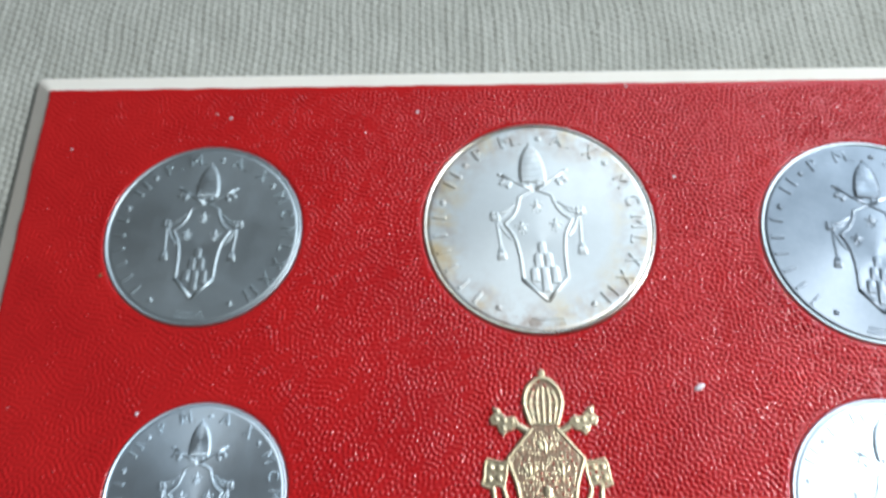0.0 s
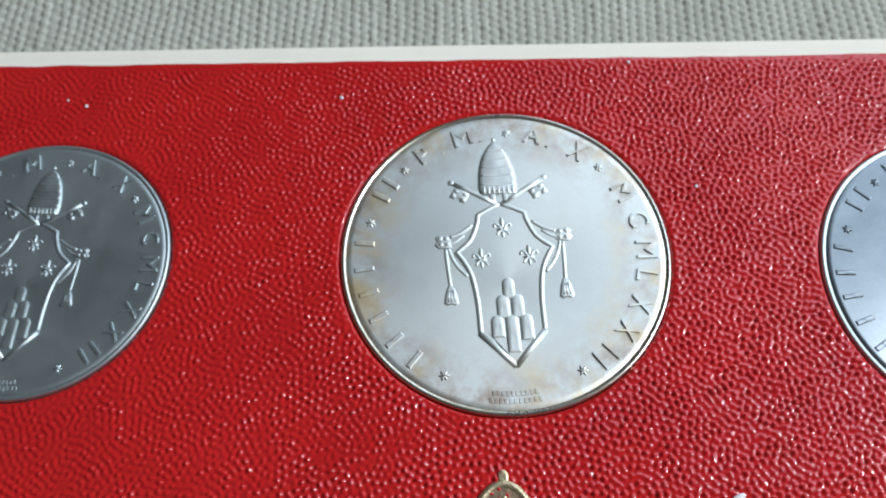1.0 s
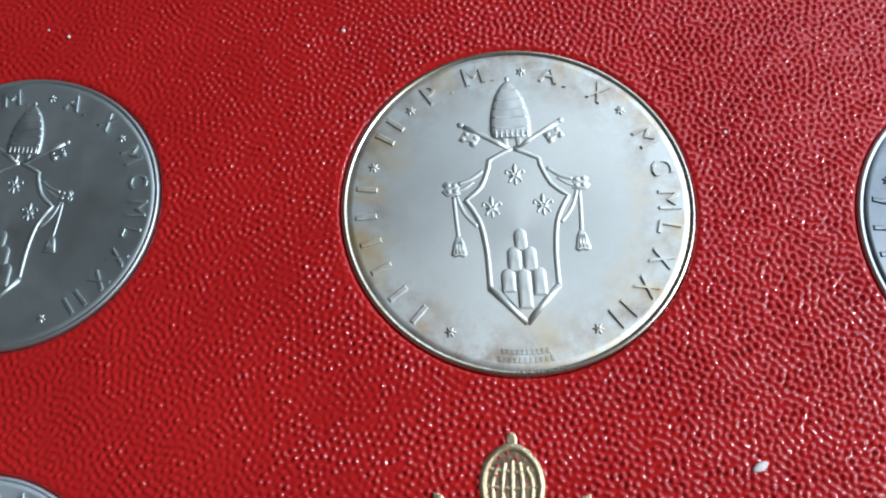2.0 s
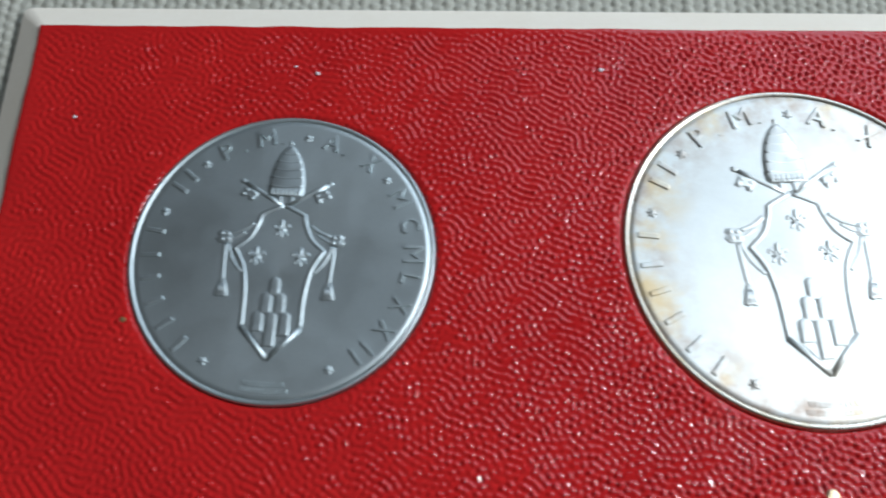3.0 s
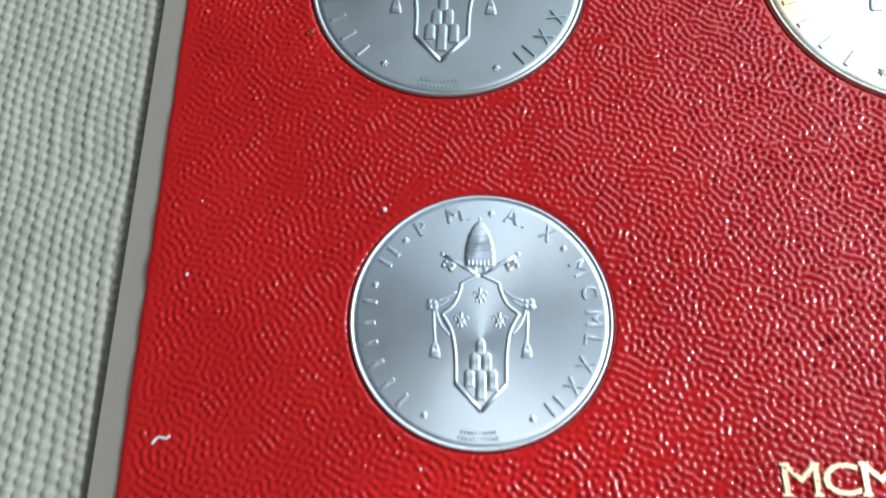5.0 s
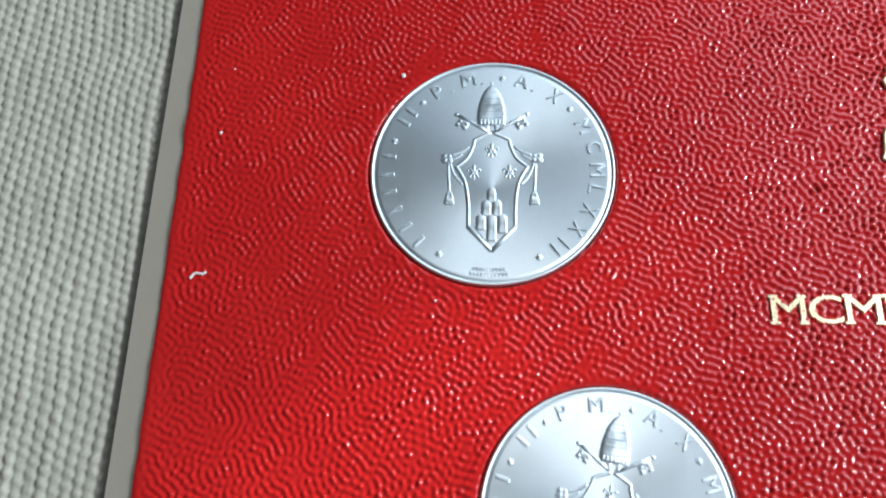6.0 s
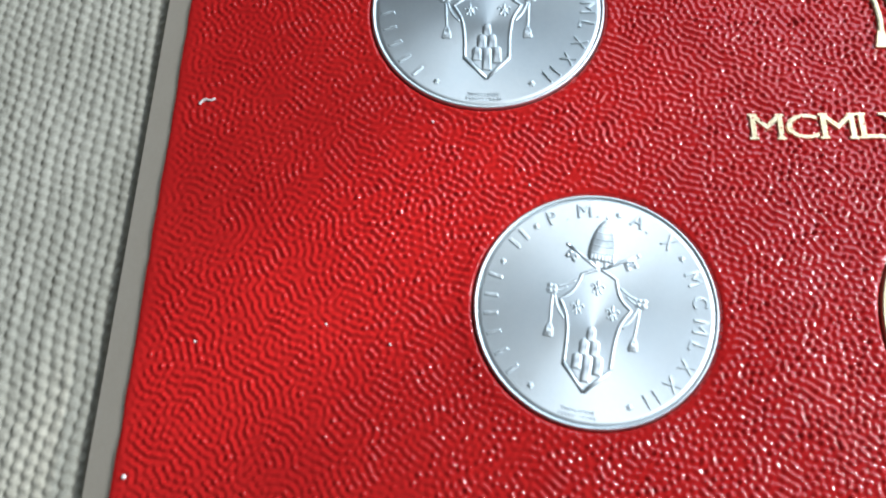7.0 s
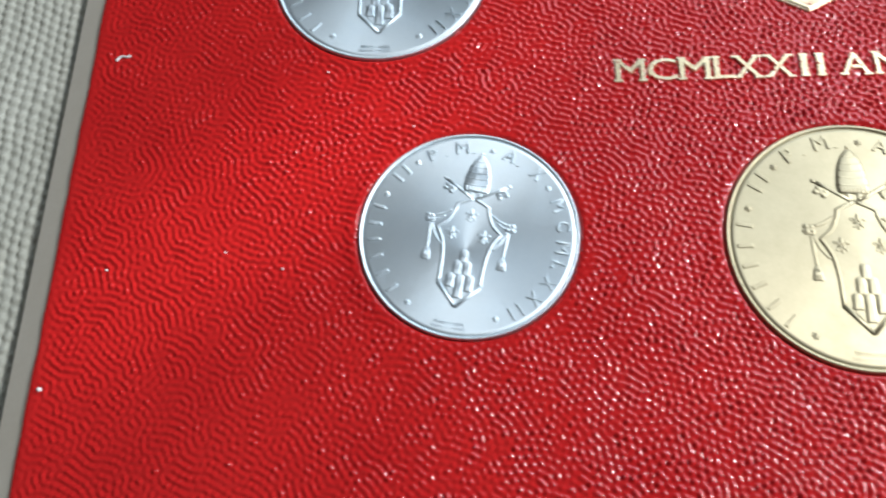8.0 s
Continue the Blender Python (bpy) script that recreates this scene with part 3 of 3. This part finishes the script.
def coin(name, metal, rim_metal, label, shift=0.0, date=0.0):
    cx, cy, R, turn = COINS[name]
    T = DEPTH - 0.5
    base = -DEPTH + 0.5
    ob = thing("coin", pose(cx * MM, cy * MM, base * MM, 0, 0, turn), label, "coin", "coins in the card")
    zf = T - 0.02                                       # the field, just below the cover
    n = 128

    def lathe(profile):
        bm = bmesh.new()
        rings = [[bm.verts.new((r * math.cos(2 * math.pi * i / n), r * math.sin(2 * math.pi * i / n), zz)) for i in range(n)] for r, zz in profile]
        for lo, hi in zip(rings, rings[1:]):
            for i in range(n):
                j = (i + 1) % n
                bm.faces.new((lo[i], lo[j], hi[j], hi[i]))
        return bm, rings

    dish = [(R * k, zf + 0.05 * k ** 6 - 0.03 * (1 - k * k)) for k in (0.965, 0.93, 0.87, 0.8, 0.65, 0.45, 0.25, 0.1)]
    bm, rings = lathe([(R * 0.966, 0.0), (R * 0.966, zf + 0.02)] + dish)
    bm.faces.new(rings[-1])
    bm.faces.new(rings[0][::-1])
    part("field", bm, metal, ob, smooth=True)
    zr = zf + 0.17
    bm, rings = lathe([(R * 0.967, 0.0), (R * 0.985, 0.0), (R, 0.12), (R, zr - 0.22), (R * 0.997, zr - 0.10), (R * 0.991, zr - 0.02), (R * 0.984, zr), (R * 0.977, zr - 0.02), (R * 0.971, zr - 0.07), (R * 0.963, zf + 0.01), (R * 0.963, zf - 0.2)])
    part("rim", bm, rim_metal, ob, "raised rim", smooth=True)

    def relief(name_, make, words_="", soft=True):
        bm_ = bmesh.new()
        make(bm_)
        for v_ in bm_.verts:
            v_.co.x = (v_.co.x + (shift if name_ in CREST else 0)) * R
            v_.co.y *= R
            if name_ != "signature":
                v_.co.z = zb + (v_.co.z - zb) * (0.92 if name_ in ("letter", "legend_bar") else 0.76)
        return part(name_, bm_, metal, ob, words_, smooth=soft)

    zb = zf - 0.04
    k = R / 14.0                                        # heights follow the size

    # legend: readable letters, and bars for the rest
    for char, a in LEGEND:
        a += date if a < 45 else 0
        s = 0.121
        r = 0.858 if char != "." else 0.80
        x, y = arc(r, a)
        relief("letter", lambda b: letter(b, char, x, y, zb, s if char != "." else 0.03, 0.22 * k, radians(a - 90), WIDTHS[char] * 1.03, 0.028, 0.030), soft=False)
    for a in NAME_BARS:
        x, y = arc(0.858, a)
        c, s = math.cos(radians(a)), math.sin(radians(a))
        poly = [(x + p * c - q * s, y + p * s + q * c) for p, q in ((-0.060, -0.016), (0.060, -0.016), (0.060, 0.016), (-0.060, 0.016))]
        relief("legend_bar", lambda b: slab(b, poly, zb, 0.19 * k, 0.008, 2), soft=False)
    for a in STARS:
        x, y = arc(0.848, a)

        def star(b):
            for t in range(3):
                d = radians(a + 60 * t)
                dome(b, x, y, zb, 0.036, 0.010, 0.24 * k, d)
        relief("star", star)
    for row, (r, count) in enumerate(((0.868, 10), (0.912, 11))):
        def bars(b):
            for i in range(count):
                a = -90 + (i - (count - 1) / 2) * 1.75 - 1.5
                x, y = arc(r, a)
                slab(b, [(x - 0.010, y - 0.015), (x + 0.010, y - 0.015), (x + 0.010, y + 0.015), (x - 0.010, y + 0.015)], zf - 0.04, 0.13 * k, 0.004, 1)
        tagged(relief("signature", bars, soft=False), kind="stuff")

    # tiara
    def tiara(b):
        slab(b, mirrored(curve_through([(0.0, 0.79), (0.045, 0.745), (0.085, 0.67), (0.112, 0.56), (0.118, 0.46), (0.112, 0.40)], 3)[1:]), zb, 0.28 * k, 0.03)
        for y_, w in ((0.72, 0.055), (0.66, 0.084), (0.60, 0.1), (0.54, 0.11), (0.475, 0.116)):
            cord(b, curve_through([(-w, y_), (0, y_ - 0.012), (w, y_)], 3), zb + 0.24 * k, 0.009, 7 * k)
        for i in range(7):
            dome(b, -0.09 + 0.03 * i, 0.43, zb + 0.22 * k, 0.009, 0.03, 0.12 * k)
        dome(b, 0, 0.80, zb, 0.014, 0.018, 0.2 * k)
        for s in (-1, 1):
            slab(b, [(s * 0.026, 0.345), (s * 0.052, 0.340), (s * 0.056, 0.405), (s * 0.022, 0.405)], zb, 0.17 * k, 0.008)
    relief("tiara", tiara)
    for s in (-1, 1):
        def key(b):
            cord(b, [(s * 0.02, 0.335), (s * 0.10, 0.385), (s * 0.20, 0.447), (s * 0.292, 0.503)], zb, 0.0165, 11 * k)
            dome(b, s * 0.293, 0.503, zb, 0.024, 0.019, 0.23 * k, s * 0.5)
            # the bit: a square plate cut by a cross
            c_, s_ = math.cos(0.5), math.sin(0.5)
            at = lambda p, q: (s * (0.247 + p * c_ + q * s_), 0.410 + p * s_ - q * c_)
            slab(b, [at(-0.052, -0.038), at(0.052, -0.038), at(0.052, 0.036), at(0.016, 0.036), at(0.016, 0.020), at(-0.016, 0.020), at(-0.016, 0.036), at(-0.052, 0.036)], zb, 0.15 * k, 0.008)
            for p, q in ((-0.030, -0.018), (0.030, -0.018), (-0.034, 0.018), (0.034, 0.018)):
                dome(b, *at(p, q), zb + 0.12 * k, 0.017, 0.014, 0.11 * k, s * 0.5)
        relief("key", key)

        def clasp(b):
            slab(b, [(s * x_, y_) for x_, y_ in ((0.318, 0.060), (0.330, 0.132), (0.404, 0.142), (0.420, 0.118), (0.404, 0.102), (0.424, 0.080), (0.398, 0.050))], zb, 0.12 * k, 0.010)
            for px, py in ((0.345, 0.080), (0.385, 0.080), (0.350, 0.117), (0.388, 0.120)):
                dome(b, s * px, py, zb + 0.08 * k, 0.0175, 0.0165, 0.13 * k)
            cord(b, curve_through([(s * 0.325, 0.125), (s * 0.255, 0.150), (s * 0.185, 0.200)]), zb, 0.013, 10 * k)
            cord(b, curve_through([(s * 0.325, 0.085), (s * 0.29, 0.098), (s * 0.24, 0.135)]), zb, 0.010, 10 * k)
            cord(b, curve_through([(s * 0.345, 0.055), (s * 0.300, -0.06), (s * 0.235, -0.14)]), zb, 0.0125, 9 * k)
        relief("clasp", clasp)

        def tassel(b):
            cord(b, curve_through([(s * 0.357, 0.05), (s * 0.352, -0.08), (s * 0.343, -0.20)]), zb, 0.013, 10 * k)
            slab(b, [(s * x_, y_) for x_, y_ in ((0.330, -0.195), (0.355, -0.195), (0.372, -0.235), (0.386, -0.305), (0.365, -0.318), (0.343, -0.310), (0.320, -0.320), (0.300, -0.306), (0.313, -0.235))], zb, 0.19 * k, 0.012)
            for px in (0.322, 0.343, 0.363):
                cord(b, [(s * (0.343 + (px - 0.343) * 0.5), -0.225), (s * px, -0.300)], zb + 0.16 * k, 0.007, 7 * k)
        relief("tassel", tassel)

    outline = mirrored(curve_through([(0.0, 0.335), (0.075, 0.30), (0.145, 0.262)], 2)[1:] + curve_through([(0.15, 0.22), (0.20, 0.10), (0.292, 0.018)], 3) + curve_through([(0.26, -0.03), (0.215, -0.13), (0.19, -0.30), (0.186, -0.512)], 3) + [(0.0, -0.71)])
    relief("shield", lambda b: slab(b, outline, zb - 0.02, 0.085 * k, 0.012), soft=False)

    def border(b):
        right = curve_through([(0.0, 0.335), (0.075, 0.30), (0.145, 0.262)], 2) + curve_through([(0.15, 0.22), (0.20, 0.10), (0.292, 0.018)], 3) + curve_through([(0.26, -0.03), (0.215, -0.13), (0.19, -0.30), (0.186, -0.512)], 4)
        for s in (-1, 1):
            cord(b, [(s * x_, y_) for x_, y_ in right], zb, 0.0165, 13 * k)
            cord(b, [(s * 0.190, -0.505), (s * 0.095, -0.605), (0, -0.712)], zb, 0.019, 13 * k)
    relief("shield_border", border)
    for x0, y0 in ((0.0, 0.165), (-0.145, -0.03), (0.145, -0.03)):
        def lily(b):
            z_ = zb + 0.05 * k
            dome(b, x0, y0 + 0.036, z_, 0.0135, 0.038, 0.18 * k)
            for s in (-1, 1):
                cord(b, curve_through([(x0 + s * 0.008, y0 - 0.004), (x0 + s * 0.026, y0 + 0.022), (x0 + s * 0.045, y0 + 0.028), (x0 + s * 0.050, y0 + 0.008)], 3), z_, 0.0095, 12 * k)
                cord(b, curve_through([(x0 + s * 0.006, y0 - 0.014), (x0 + s * 0.026, y0 - 0.028), (x0 + s * 0.036, y0 - 0.046)], 3), z_, 0.0085, 12 * k)
            dome(b, x0, y0 - 0.040, z_, 0.0095, 0.028, 0.15 * k)
            cord(b, [(x0 - 0.034, y0 - 0.010), (x0, y0 - 0.009), (x0 + 0.034, y0 - 0.010)], z_, 0.008, 12 * k)
        relief("lily", lily)
    for x0, y1, y0, w in ((0.0, -0.17, -0.30, 0.034), (-0.043, -0.275, -0.42, 0.036), (0.043, -0.275, -0.42, 0.036), (-0.085, -0.40, -0.535, 0.036), (0.0, -0.40, -0.63, 0.036), (0.085, -0.40, -0.56, 0.036)):
        def mount(b):
            top = [(x0 + w * math.cos(t), y1 - w + w * math.sin(t)) for t in (math.pi * i / 8 for i in range(9))]
            slab(b, top + [(x0 - w, y0), (x0 + w, y0)], zb + 0.06 * k, 0.19 * k, 0.022)
        relief("mount", mount, soft=False)
    return ob


coin("steel", STEEL, STEEL, "dull grey steel coin with a crest and Roman date", -0.022, 2.5)
coin("silver", SILVER, SILVER_RIM, "large bright silver coin with brownish toning at the rim", 0.0, -2.0)
coin("large_steel", DIMMED_BLUE_STEEL, STEEL, "bluish steel coin with a crest and Roman date, its field darkened against glare")
coin("small_aluminium", DULL_ALUMINIUM, ALUMINIUM, "shiny pale aluminium coin with a crest and Roman date")
coin("middle_aluminium", ALUMINIUM, ALUMINIUM, "shiny white aluminium coin at the card's middle row")
coin("tiny_aluminium", ALUMINIUM, ALUMINIUM, "small lustrous aluminium coin turned slightly askew")
coin("bronze", BRONZE, BRONZE, "pale yellow bronze coin with a crest")

# ---- dust on the card ----
SPECKS = [(50.6, -4.32, 0.26), (3.63, -43.75, 0.12), (83.8, -14.6, 0.22), (25.5, -4.87, 0.22), (23.5, -4.15, 0.16), (4.75, -9.4, 0.2), (3.13, -50.07, 0.2), (18.7, -44.6, 0.28), (0.75, -93.6, 0.25), (4.55, -83.67, 0.14), (19.38, -83.68, 0.14), (79.0, -0.5, 0.2), (22.0, -64.9, 0.14), (29.9, -70.6, 0.12), (14.46, -82.2, 0.13)]
random.seed(4)


def speck(x, y, r, material, words_, stretch=1.0):
    bm_ = bmesh.new()
    bmesh.ops.create_icosphere(bm_, subdivisions=2, radius=1.0)
    for v_ in bm_.verts:
        v_.co *= r * 0.8 * random.uniform(0.7, 1.15)
        v_.co.x *= stretch
        v_.co.z *= 0.35
    ob_ = part("dust_speck", bm_, material, None, smooth=True)
    ob_.matrix_world = pose(x * MM, y * MM, (0.02 + r * 0.3) * MM, 0, 0, random.uniform(0, 180))
    return tagged(ob_, words_, "dust", "dust on the card")


for x, y, r in SPECKS:
    speck(x, y, r, LINT, "tiny pale dust speck on the red cover")
speck(11.6, -27.46, 0.34, CRUMB, "tiny brown crumb beside the steel coin")
speck(83.25, -42.13, 0.42, LINT, "pale lint flake on the red cover", 2.0)


def fibre(pts):
    bm_ = bmesh.new()
    cord(bm_, curve_through(pts), 0.05, 0.11)
    return tagged(part("lint_fibre", bm_, LINT, None, smooth=True), "short curled pale lint fibre on the red cover", "lint")


fibre([(2.1, -63.2), (2.5, -62.75), (3.1, -62.8), (3.4, -62.6)])
